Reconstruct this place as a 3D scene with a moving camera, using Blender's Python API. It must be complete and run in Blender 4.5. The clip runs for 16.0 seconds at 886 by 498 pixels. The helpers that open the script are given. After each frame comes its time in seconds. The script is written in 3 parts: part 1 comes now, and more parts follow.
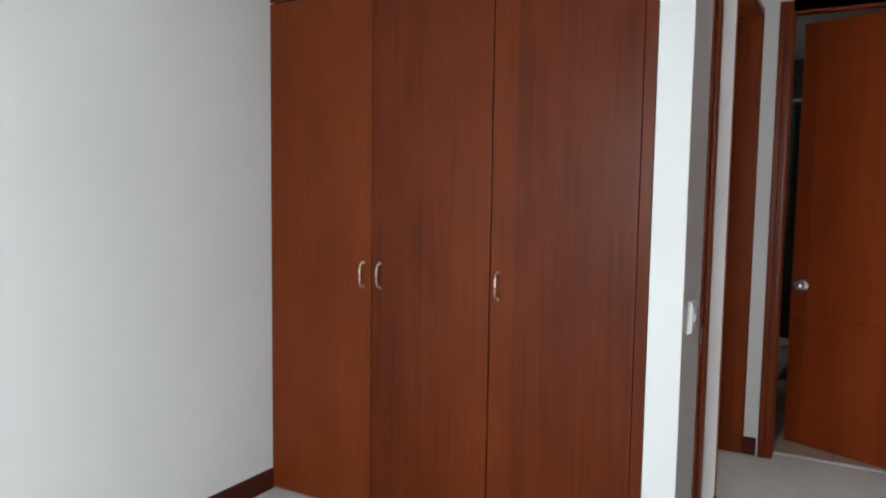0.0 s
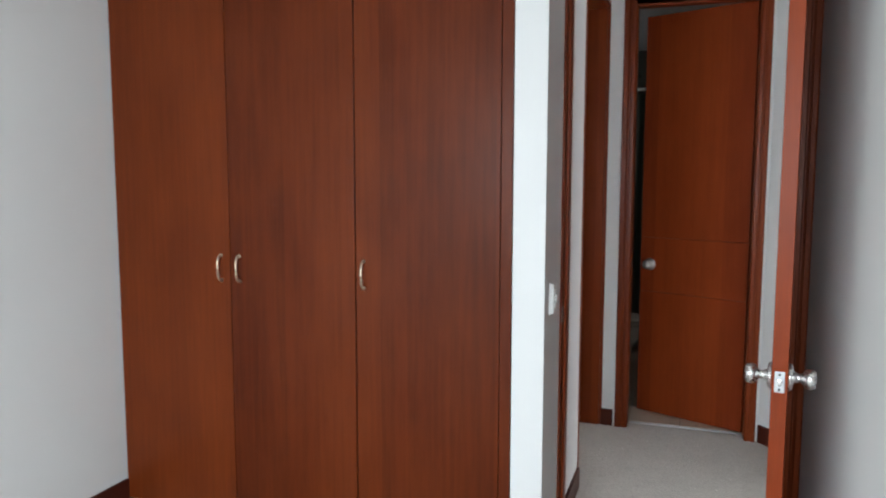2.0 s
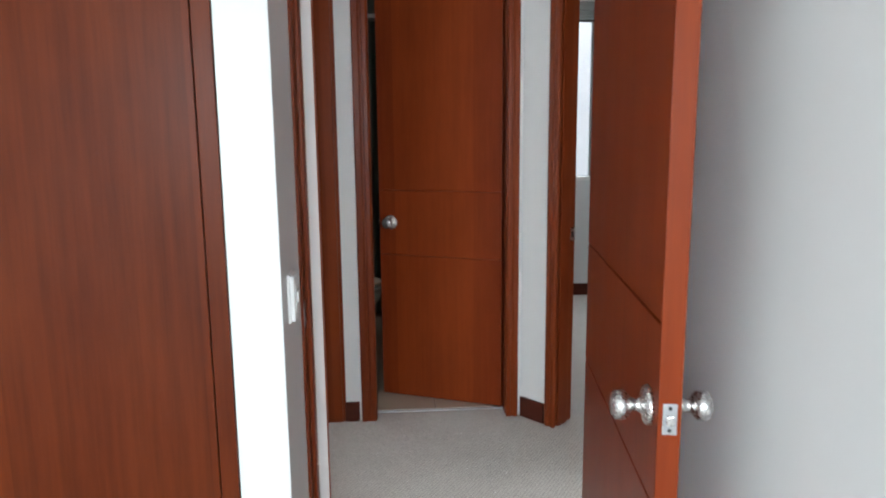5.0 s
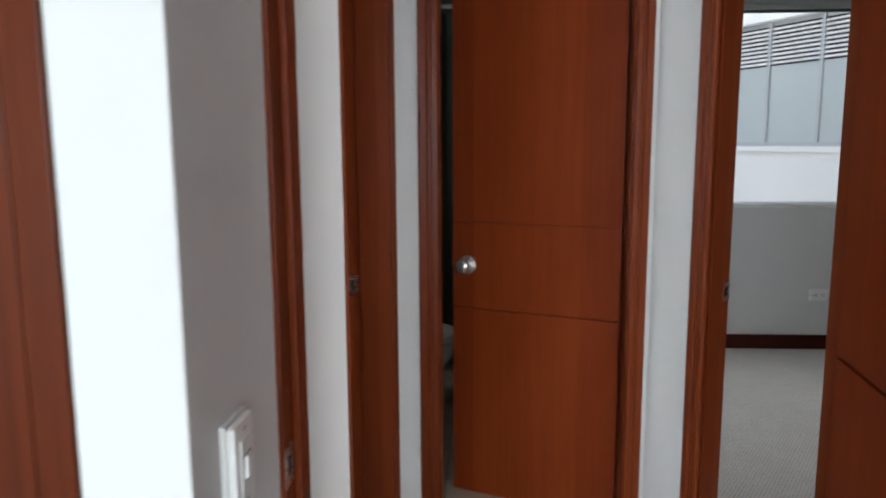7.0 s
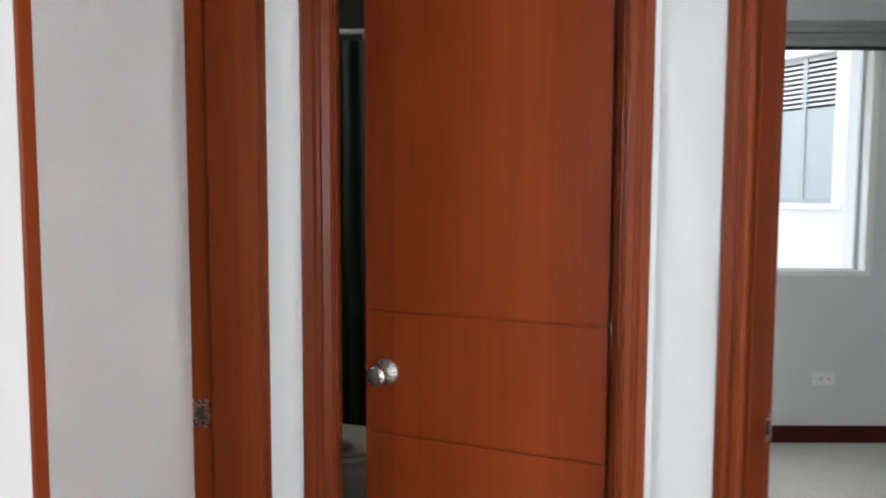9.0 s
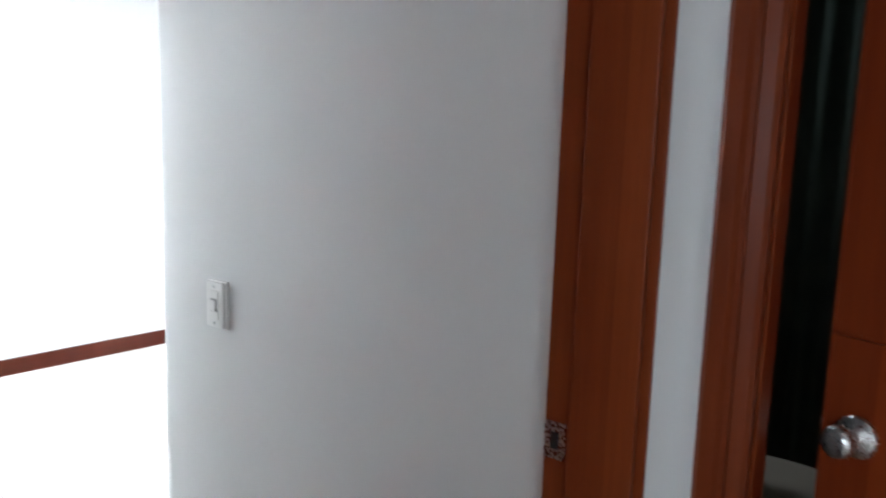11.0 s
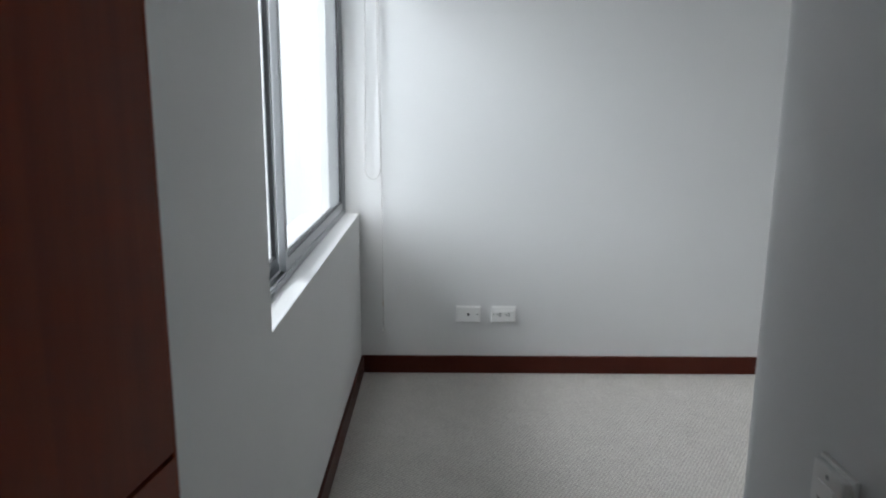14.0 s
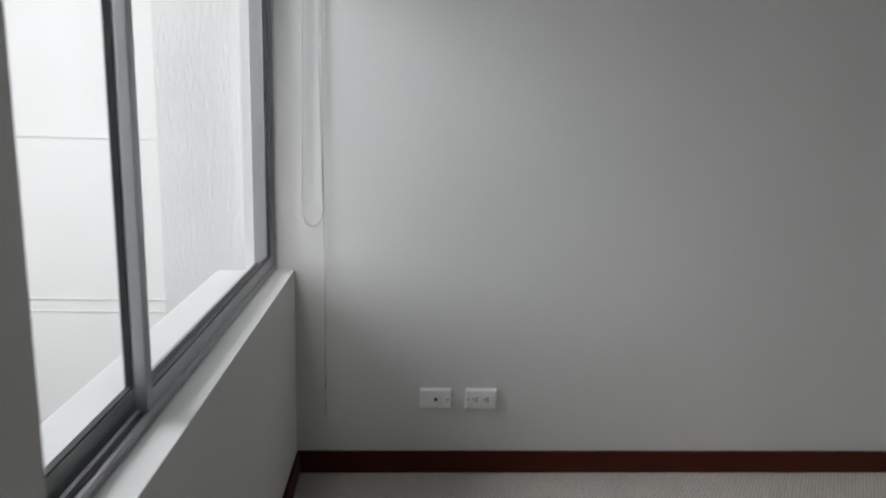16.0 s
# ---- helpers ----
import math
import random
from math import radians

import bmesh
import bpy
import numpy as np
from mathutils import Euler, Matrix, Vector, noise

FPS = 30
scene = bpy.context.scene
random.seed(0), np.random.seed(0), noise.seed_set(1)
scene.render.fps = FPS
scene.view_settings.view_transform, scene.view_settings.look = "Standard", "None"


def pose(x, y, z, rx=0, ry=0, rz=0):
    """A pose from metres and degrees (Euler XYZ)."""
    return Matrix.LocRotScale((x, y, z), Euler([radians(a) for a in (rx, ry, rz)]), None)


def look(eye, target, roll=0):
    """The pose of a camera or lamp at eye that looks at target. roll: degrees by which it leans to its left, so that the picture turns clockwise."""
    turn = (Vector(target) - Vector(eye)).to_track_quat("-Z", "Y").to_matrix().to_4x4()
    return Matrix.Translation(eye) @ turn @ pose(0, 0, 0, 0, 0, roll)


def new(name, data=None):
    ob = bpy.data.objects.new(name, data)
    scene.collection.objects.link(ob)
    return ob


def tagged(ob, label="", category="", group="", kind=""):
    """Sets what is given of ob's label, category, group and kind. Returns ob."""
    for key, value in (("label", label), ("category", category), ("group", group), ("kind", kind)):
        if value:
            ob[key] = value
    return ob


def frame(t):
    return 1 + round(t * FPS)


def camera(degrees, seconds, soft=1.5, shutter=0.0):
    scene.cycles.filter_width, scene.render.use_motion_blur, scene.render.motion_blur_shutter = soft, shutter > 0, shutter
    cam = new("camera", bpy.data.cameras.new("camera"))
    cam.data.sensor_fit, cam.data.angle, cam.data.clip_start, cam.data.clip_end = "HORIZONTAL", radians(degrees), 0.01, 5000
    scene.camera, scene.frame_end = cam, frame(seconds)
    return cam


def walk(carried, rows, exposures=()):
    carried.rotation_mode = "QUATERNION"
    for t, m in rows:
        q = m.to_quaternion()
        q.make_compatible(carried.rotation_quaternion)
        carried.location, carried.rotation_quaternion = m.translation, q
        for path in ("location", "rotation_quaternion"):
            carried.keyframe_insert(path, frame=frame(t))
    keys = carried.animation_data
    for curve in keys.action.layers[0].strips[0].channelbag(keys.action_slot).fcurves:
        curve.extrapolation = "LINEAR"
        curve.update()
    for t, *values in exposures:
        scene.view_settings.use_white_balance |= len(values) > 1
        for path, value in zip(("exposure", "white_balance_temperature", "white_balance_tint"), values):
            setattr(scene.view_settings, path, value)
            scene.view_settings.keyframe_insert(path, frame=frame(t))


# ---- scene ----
# ---- camera: seconds, x, y, z, yaw, pitch, roll ----
PATH = [
    (0, 0.364, -4.457, 1.492, 29.88, -4.85, 0.80),
    (0.5, 0.328, -4.448, 1.470, 29.10, -4.41, 0.40),
    (1, 0.344, -4.438, 1.492, 26.09, -5.22, 0.30),
    (1.5, 0.355, -4.435, 1.482, 21.66, -5.42, 0.50),
    (2, 0.347, -4.422, 1.488, 19.16, -5.71, 0.10),
    (2.5, 0.340, -4.369, 1.488, 16.24, -7.82, -0.70),
    (3, 0.313, -4.297, 1.482, 12.16, -9.23, -0.50),
    (3.5, 0.239, -4.140, 1.470, 6.79, -9.76, -2.00),
    (4.5, 0.110, -3.746, 1.451, -4.09, -9.91, -0.43),
    (5.8, 0.104, -3.125, 1.469, -2.75, -9.96, -1.83),
    (6, 0.115, -3.028, 1.469, -0.70, -10.20, -1.50),
    (6.5, 0.153, -2.786, 1.465, 5.59, -9.36, -0.50),
    (7, 0.150, -2.563, 1.422, 3.04, -8.39, -0.30),
    (7.5, 0.078, -2.245, 1.443, -3.09, -10.75, -0.80),
    (8, 0.118, -2.086, 1.413, -4.57, -9.82, -0.70),
    (8.2, 0.156, -2.004, 1.421, -4.70, -8.42, 0.03),
    (9, 0.254, -1.715, 1.434, 0.07, -4.36, 0.20),
    (9.7, 0.287, -1.510, 1.428, 10.89, -3.86, 1.42),
    (10.3, 0.310, -1.351, 1.419, 22.96, -5.38, 2.56),
    (10.5, 0.321, -1.298, 1.417, 27.36, -6.14, 1.40),
    (11, 0.257, -1.135, 1.407, 37.85, -7.73, 1.80),
    (11.5, 0.200, -0.967, 1.460, 45.37, -6.89, 0.80),
    (11.9, 0.157, -0.739, 1.473, 60.84, -8.25, 1.53),
    (12, 0.160, -0.698, 1.479, 65.08, -8.60, 1.70),
    (12.5, 0.132, -0.609, 1.488, 76.50, -11.71, 1.00),
    (12.8, 0.022, -0.594, 1.489, 80.23, -11.16, 0.61),
    (13, -0.064, -0.592, 1.487, 81.88, -11.13, 0.10),
    (13.5, -0.253, -0.602, 1.498, 84.31, -12.01, 0.40),
    (14, -0.482, -0.554, 1.491, 89.77, -11.53, 0.40),
    (14.5, -0.695, -0.498, 1.514, 91.64, -12.47, 2.20),
    (15, -0.936, -0.527, 1.499, 90.99, -11.07, 1.60),
    (15.5, -1.124, -0.550, 1.523, 87.80, -11.80, -0.10),
    (16, -1.404, -0.538, 1.572, 86.93, -11.13, 1.50),
]
EXPOSURES = [(0, 1.35, 6500, 10), (1.2, 1.35, 6400, 10), (3.0, 1.55, 6250, 10), (3.7, 1.55, 6100, 10), (5.8, 1.9, 6450, 10), (6.6, 1.72, 6450, 10), (7.0, 1.6, 6350, 10), (7.5, 1.6, 6300, 10), (8.2, 2.25, 6350, 10),
             (10.3, 2.45, 6200, 10), (11.0, 1.5, 6000, 9), (11.5, 0.75, 6000, 9), (11.9, 0.25, 6050, 8), (12.3, -0.25, 6100, 8), (12.8, -0.5, 6100, 8), (13.5, -0.65, 6100, 8),
             (14.0, -0.85, 6100, 9), (14.5, -0.95, 6250, 10), (15.0, -1.3, 6450, 11), (16, -1.6, 6500, 12)]
cam = camera(63.02, 16.0, soft=2.0, shutter=0.4)


def carried(x, y, z, yaw, pitch, roll):
    a, b = radians(yaw), radians(pitch)
    ahead = Vector((-math.sin(a) * math.cos(b), math.cos(a) * math.cos(b), math.sin(b)))
    return look((x, y, z), Vector((x, y, z)) + ahead, roll)


walk(cam, [(t, carried(*row)) for t, *row in PATH], EXPOSURES)

# ---- world and lights ----
world = bpy.data.worlds.new("overcast_sky")
scene.world = world
world.use_nodes = True
wn = world.node_tree
bg = wn.nodes["Background"]
sky = wn.nodes.new("ShaderNodeTexSky")
sky.sky_type = "NISHITA"
sky.sun_disc = False
sky.sun_elevation, sky.sun_rotation = radians(49), radians(98)
sky.air_density, sky.dust_density, sky.ozone_density = 1.0, 4.0, 1.0
cloud = wn.nodes.new("ShaderNodeHueSaturation")
cloud.inputs["Saturation"].default_value = 0.45
wn.links.new(sky.outputs[0], cloud.inputs["Color"])
wn.links.new(cloud.outputs[0], bg.inputs[0])
bg.inputs[1].default_value = 0.15

sun_data = bpy.data.lights.new("sun", "SUN")
sun_data.energy, sun_data.angle, sun_data.color = 3.0, radians(25), (1.0, 0.985, 0.965)
sun = new("sun", sun_data)
sun.matrix_world = look((7, -1, 8), (0, 0, 0))


def sky_lamp(name, eye, target, w, h, power, color=(0.93, 0.97, 1.0)):
    """The sky's light coming in at a window, and the fill added in the bathroom."""
    data = bpy.data.lights.new(name, "AREA")
    data.shape, data.size, data.size_y, data.energy, data.color = "RECTANGLE", w, h, power, color
    ob = new(name, data)
    ob.matrix_world = look(eye, target)
    return ob


sky_lamp("window_light_a", (-0.4, -6.28, 1.65), (-0.4, -5.0, 0.0), 2.0, 1.2, 58, (0.84, 0.94, 1.0))
sky_lamp("window_light_b", (1.31, 2.50, 1.65), (1.6, 0, 0.9), 0.6, 1.2, 4.2)
sky_lamp("window_light_hall", (3.14, -1.6, 1.35), (0, -1.2, 1.2), 0.9, 1.7, 13.5)
sky_lamp("window_light_c", (-3.4, -3.7, 2.5), (-3.4, -1.1, 1.4), 2.4, 2.7, 390, (0.96, 0.98, 1.0))
# added fill to lift the dark bathroom; no opening lies behind it
sky_lamp("bath_fill_light", (-1.25, 1.05, 2.15), (-0.2, 1.2, 0.9), 0.35, 0.35, 2.2)

# ---- materials ----


def material(name, color, rough=0.5, metal=0.0):
    m = bpy.data.materials.new(name)
    m.use_nodes = True
    b = m.node_tree.nodes["Principled BSDF"]
    b.inputs["Base Color"].default_value = (*color, 1)
    b.inputs["Roughness"].default_value = rough
    b.inputs["Metallic"].default_value = metal
    return m


class Nodes:
    """Short hand for building a node tree."""

    def __init__(self, m):
        self.t = m.node_tree
        self.bsdf = self.t.nodes["Principled BSDF"]

    def add(self, kind, **inputs):
        n = self.t.nodes.new(kind)
        for k, v in inputs.items():
            self.put(n, k, v)
        return n

    def put(self, n, k, v):
        k = int(k[1:]) if k[0] == "i" and k[1:].isdigit() else k.replace("_", " ")
        s = n.inputs[k]
        if isinstance(v, bpy.types.NodeSocket):
            self.t.links.new(v, s)
        else:
            s.default_value = v

    def coords(self, scale, source="Object", turn=0.0):
        c = self.add("ShaderNodeTexCoord")
        mp = self.add("ShaderNodeMapping", Vector=c.outputs[source])
        mp.inputs["Scale"].default_value = scale
        mp.inputs["Rotation"].default_value = (0, 0, radians(turn))
        return mp.outputs[0]

    def noise(self, vec, scale, detail=3.0, rough=0.5):
        return self.add("ShaderNodeTexNoise", Vector=vec, Scale=scale, Detail=detail, Roughness=rough).outputs[0]

    def ramp(self, fac, stops):
        r = self.add("ShaderNodeValToRGB", Fac=fac)
        while len(r.color_ramp.elements) < len(stops):
            r.color_ramp.elements.new(0.5)
        for e, (p, c) in zip(r.color_ramp.elements, stops):
            e.position, e.color = p, (*c, 1)
        return r.outputs[0]

    def mix(self, fac, a, b, blend="MIX"):
        n = self.add("ShaderNodeMix")
        n.data_type, n.blend_type = "RGBA", blend
        for s, v in ((n.inputs[0], fac), (n.inputs[6], a), (n.inputs[7], b)):
            if isinstance(v, bpy.types.NodeSocket):
                self.t.links.new(v, s)
            else:
                s.default_value = v if isinstance(v, float) else (*v, 1)
        return n.outputs[2]

    def bump(self, height, strength, distance):
        n = self.add("ShaderNodeBump", Height=height, Strength=strength, Distance=distance)
        self.t.links.new(n.outputs[0], self.bsdf.inputs["Normal"])

    def color(self, s):
        self.t.links.new(s, self.bsdf.inputs["Base Color"])

    def rough(self, s, lo, hi):
        n = self.add("ShaderNodeMapRange", Value=s, To_Min=lo, To_Max=hi)
        self.t.links.new(n.outputs[0], self.bsdf.inputs["Roughness"])


def paint(name, a, b, rough=0.6):
    m = material(name, a, rough)
    n = Nodes(m)
    v = n.coords((1, 1, 1))
    big = n.noise(v, 1.3, 4)
    n.color(n.ramp(big, [(0.3, a), (0.75, b)]))
    fine = n.noise(v, 160, 3)
    n.bump(fine, 0.12, 0.002)
    n.rough(n.noise(v, 5, 3), rough - 0.1, rough + 0.1)
    return m


def wood(name, dark, mid, light, rough=0.33, band=3.6, axis="Z"):
    """Veneer with the grain along one axis: broad leaves of different tone, streaks and pores."""
    m = material(name, mid, rough)
    n = Nodes(m)
    long, across = 0.16, 1.0
    sc = {"Z": (across, across, long * 0.12), "X": (long * 0.12, across, across), "Y": (across, long * 0.12, across)}[axis]
    fine_sc = {"Z": (1, 1, 0.035), "X": (0.035, 1, 1), "Y": (1, 0.035, 1)}[axis]
    info = n.add("ShaderNodeObjectInfo")
    v0 = n.coords(sc)
    shift = n.add("ShaderNodeVectorMath", i0=v0)
    n.t.links.new(info.outputs["Random"], shift.inputs[1])
    flat = n.add("ShaderNodeVectorMath", i0=shift.outputs[0], i1={"Z": (1, 1, 0), "X": (0, 1, 1), "Y": (1, 0, 1)}[axis])
    flat.operation = "MULTIPLY"
    leaf = n.add("ShaderNodeTexVoronoi", Vector=flat.outputs[0], Scale=band * 1.3)
    leaf.inputs["Randomness"].default_value = 0.8
    tone = n.add("ShaderNodeSeparateColor", Color=leaf.outputs["Color"]).outputs[0]
    broad = n.noise(shift.outputs[0], band, 2, 0.4)
    streak = n.noise(n.coords(fine_sc), 60, 6, 0.6)
    pore = n.noise(n.coords(fine_sc), 320, 2, 0.5)
    swirl = n.noise(n.coords((1, 1, 0.45) if axis == "Z" else (1, 1, 1)), 5.0, 3, 0.55)
    base = n.mix(0.42, n.ramp(tone, [(0.1, dark), (0.5, mid), (0.85, light)]), n.ramp(broad, [(0.3, dark), (0.5, mid), (0.72, light)]))
    base = n.mix(0.3, base, n.ramp(streak, [(0.3, dark), (0.7, light)]))
    base = n.mix(0.2, base, n.ramp(swirl, [(0.35, dark), (0.65, light)]))
    base = n.mix(0.10, base, n.ramp(pore, [(0.35, tuple(c * 0.5 for c in dark)), (0.6, mid)]))
    n.color(base)
    n.bump(pore, 0.05, 0.001)
    n.rough(swirl, rough - 0.06, rough + 0.1)
    n.bsdf.inputs["Specular IOR Level"].default_value = 0.15
    return m


WHITE = paint("white_wall_paint", (0.73, 0.73, 0.72), (0.70, 0.703, 0.695))
CEILING = paint("ceiling_paint", (0.82, 0.82, 0.81), (0.79, 0.79, 0.78), 0.75)
CHERRY = wood("cherry_veneer", (0.05, 0.0072, 0.0019), (0.104, 0.0175, 0.0036), (0.18, 0.035, 0.0068), 0.32)
DOORWOOD = wood("door_veneer", (0.13, 0.0165, 0.0035), (0.20, 0.029, 0.006), (0.28, 0.048, 0.0095), 0.36, 4.2)
FRAMEWOOD = wood("door_frame_wood", (0.115, 0.018, 0.005), (0.175, 0.031, 0.008), (0.24, 0.048, 0.012), 0.3, 7.0)
SKIRT_X = wood("skirting_wood_x", (0.04, 0.0085, 0.005), (0.06, 0.012, 0.007), (0.085, 0.017, 0.009), 0.35, 5, "X")
SKIRT_Y = wood("skirting_wood_y", (0.04, 0.0085, 0.005), (0.06, 0.012, 0.007), (0.085, 0.017, 0.009), 0.35, 5, "Y")
DARK = material("dark_gap", (0.02, 0.006, 0.003), 0.7)


def brushed(name, color, rough):
    m = material(name, color, rough, 1.0)
    n = Nodes(m)
    n.rough(n.noise(n.coords((1, 1, 1)), 220, 2), rough - 0.07, rough + 0.1)
    return m


STEEL = brushed("satin_steel", (0.62, 0.61, 0.6), 0.26)
BRASS = brushed("worn_brass", (0.55, 0.45, 0.33), 0.3)
KEYMETAL = brushed("dull_key_metal", (0.2, 0.18, 0.15), 0.4)
ALU = brushed("grey_aluminium", (0.42, 0.43, 0.44), 0.42)
GASKET = material("black_rubber_gasket", (0.015, 0.015, 0.016), 0.6)
PLASTIC = material("white_plastic", (0.86, 0.86, 0.84), 0.35)
SLOT = material("dark_slot", (0.02, 0.02, 0.02), 0.6)
CORD = material("white_cord", (0.5, 0.49, 0.47), 0.7)
PORCELAIN = material("beige_porcelain", (0.62, 0.56, 0.46), 0.12)
GLASS = material("window_glass", (0.96, 0.98, 0.98), 0.02)
GLASS.node_tree.nodes["Principled BSDF"].inputs["Transmission Weight"].default_value = 1.0
GLASS.node_tree.nodes["Principled BSDF"].inputs["IOR"].default_value = 1.05


def carpet_material():
    m = material("loop_carpet", (0.5, 0.47, 0.43), 0.95)
    n = Nodes(m)
    v = n.coords((1, 1, 1))
    warp = n.noise(v, 30, 2)
    rows = n.add("ShaderNodeTexVoronoi", Vector=n.coords((72, 72, 1), turn=32), Scale=1.0)
    rows.inputs["Randomness"].default_value = 0.22
    loop = rows.outputs["Distance"]
    stain = n.noise(v, 1.6, 5, 0.6)
    fleck = n.noise(v, 240, 2)
    worn = n.noise(v, 9, 5, 0.7)
    base = n.ramp(stain, [(0.3, (0.49, 0.455, 0.415)), (0.62, (0.585, 0.55, 0.505))])
    base = n.mix(0.68, base, n.ramp(loop, [(0.15, (0.74, 0.71, 0.66)), (0.62, (0.30, 0.28, 0.255))]))
    base = n.mix(0.15, base, n.ramp(fleck, [(0.3, (0.3, 0.28, 0.25)), (0.7, (0.66, 0.63, 0.59))]))
    base = n.mix(0.13, base, n.ramp(worn, [(0.35, (0.33, 0.31, 0.285)), (0.65, (0.68, 0.64, 0.59))]))
    n.color(base)
    h = n.add("ShaderNodeMath", i0=loop, i1=-1.0)
    h.operation = "MULTIPLY"
    h2 = n.add("ShaderNodeMath", i0=h.outputs[0], i1=warp)
    n.bump(h2.outputs[0], 0.7, 0.006)
    n.bsdf.inputs["Specular IOR Level"].default_value = 0.1
    return m


CARPET = carpet_material()


def stucco_material(name, a, b, strength):
    m = material(name, a, 0.85)
    n = Nodes(m)
    v = n.coords((1, 1, 0.22))
    h = n.noise(v, 95, 5, 0.66)
    n.color(n.ramp(n.noise(n.coords((1, 1, 0.4)), 2.2, 4), [(0.3, a), (0.7, b)]))
    n.bump(h, strength, 0.02)
    return m


STUCCO = stucco_material("white_rough_stucco", (0.60, 0.60, 0.60), (0.66, 0.665, 0.665), 0.3)
STUCCO_FINE = stucco_material("white_stucco", (0.74, 0.74, 0.73), (0.78, 0.78, 0.78), 0.25)
# near-black green: the unlit bathroom's shade is put into this wall colour
BATHSHADE = paint("shaded_green_tile", (0.035, 0.042, 0.032), (0.05, 0.056, 0.042), 0.3)
FLOORTILE = paint("beige_floor_tile", (0.42, 0.34, 0.26), (0.36, 0.29, 0.22), 0.35)
GROUT = paint("grout", (0.25, 0.22, 0.19), (0.2, 0.18, 0.16), 0.9)
STONE = paint("beige_stone_top", (0.45, 0.37, 0.26), (0.36, 0.29, 0.2), 0.25)
BLIND = paint("grey_blind_cloth", (0.3, 0.31, 0.3), (0.25, 0.26, 0.25), 0.9)
CURTAIN = paint("dark_green_curtain_cloth", (0.2, 0.26, 0.21), (0.15, 0.2, 0.165), 0.8)
FROST = material("frosted_glass", (0.42, 0.46, 0.46), 0.4)
EARTH = paint("grey_ground", (0.28, 0.28, 0.27), (0.22, 0.22, 0.21), 0.9)

# ---- building helpers ----


def box(bm, x0, x1, y0, y1, z0, z1, bevel=0.0):
    vs = [bm.verts.new((x, y, z)) for x in (x0, x1) for y in (y0, y1) for z in (z0, z1)]
    fs = [bm.faces.new([vs[i] for i in f]) for f in ((0, 1, 3, 2), (4, 6, 7, 5), (0, 4, 5, 1), (2, 3, 7, 6), (0, 2, 6, 4), (1, 5, 7, 3))]
    if bevel:
        es = list({e for f in fs for e in f.edges})
        bmesh.ops.bevel(bm, geom=es, offset=bevel, segments=2, affect="EDGES", profile=0.6)
    return bm


def boxed(*a, **k):
    return box(bmesh.new(), *a, **k)


def lathe(bm, profile, m, seg=24):
    """Rings of (radius, height along local z), placed by m."""
    rings = []
    for r, h in profile:
        rings.append([bm.verts.new(m @ Vector((r * math.cos(2 * math.pi * i / seg), r * math.sin(2 * math.pi * i / seg), h))) for i in range(seg)])
    for a, b in zip(rings, rings[1:]):
        for i in range(seg):
            f = bm.faces.new((a[i], a[(i + 1) % seg], b[(i + 1) % seg], b[i]))
            f.smooth = True
    bm.faces.new(rings[0][::-1])
    bm.faces.new(rings[-1])
    return bm


def tube(bm, pts, r, seg=8):
    rings = []
    pts = [Vector(p) for p in pts]
    for i, p in enumerate(pts):
        d = (pts[min(i + 1, len(pts) - 1)] - pts[max(i - 1, 0)]).normalized()
        q = d.to_track_quat("Z", "Y").to_matrix()
        rings.append([bm.verts.new(p + q @ Vector((r * math.cos(2 * math.pi * k / seg), r * math.sin(2 * math.pi * k / seg), 0))) for k in range(seg)])
    for a, b in zip(rings, rings[1:]):
        for k in range(seg):
            bm.faces.new((a[k], a[(k + 1) % seg], b[(k + 1) % seg], b[k])).smooth = True
    bm.faces.new(rings[0][::-1])
    bm.faces.new(rings[-1])
    return bm


def prism(bm, profile, z0, z1, m=None):
    """An upright board with the given outline in plan."""
    m = m or Matrix()
    lo = [bm.verts.new(m @ Vector((x, y, z0))) for x, y in profile]
    hi = [bm.verts.new(m @ Vector((x, y, z1))) for x, y in profile]
    n = len(profile)
    for i in range(n):
        bm.faces.new((lo[i], lo[(i + 1) % n], hi[(i + 1) % n], hi[i]))
    bm.faces.new(lo[::-1])
    bm.faces.new(hi)
    return bm


def mesh_of(name, bm, mat):
    bmesh.ops.recalc_face_normals(bm, faces=bm.faces[:])
    me = bpy.data.meshes.new(name)
    bm.to_mesh(me)
    bm.free()
    me.materials.append(mat)
    return me


def part(name, bm, mat, parent, label=""):
    ob = new(name, mesh_of(name, bm, mat))
    ob.parent = parent
    return tagged(ob, label)


def structure(name, bm, mat, label, category="wall"):
    return tagged(new(name, mesh_of(name, bm, mat)), label, category, kind="structure")


def thing(name, m, label, category, group="", kind=""):
    ob = new(name)
    ob.empty_display_size = 0.05
    ob.matrix_world = m
    return tagged(ob, label, category, group, kind)


# ---- the shell ----
TOP = 2.58
DH = 2.46
D = Vector((0.64, -0.768, 0))
N = Vector((0.768, 0.64, 0))
J0 = Vector((0.867, -0.257, 0))
DIAG = Matrix(((D.x, N.x, 0, J0.x), (D.y, N.y, 0, J0.y), (0, 0, 1, 0), (0, 0, 0, 1)))

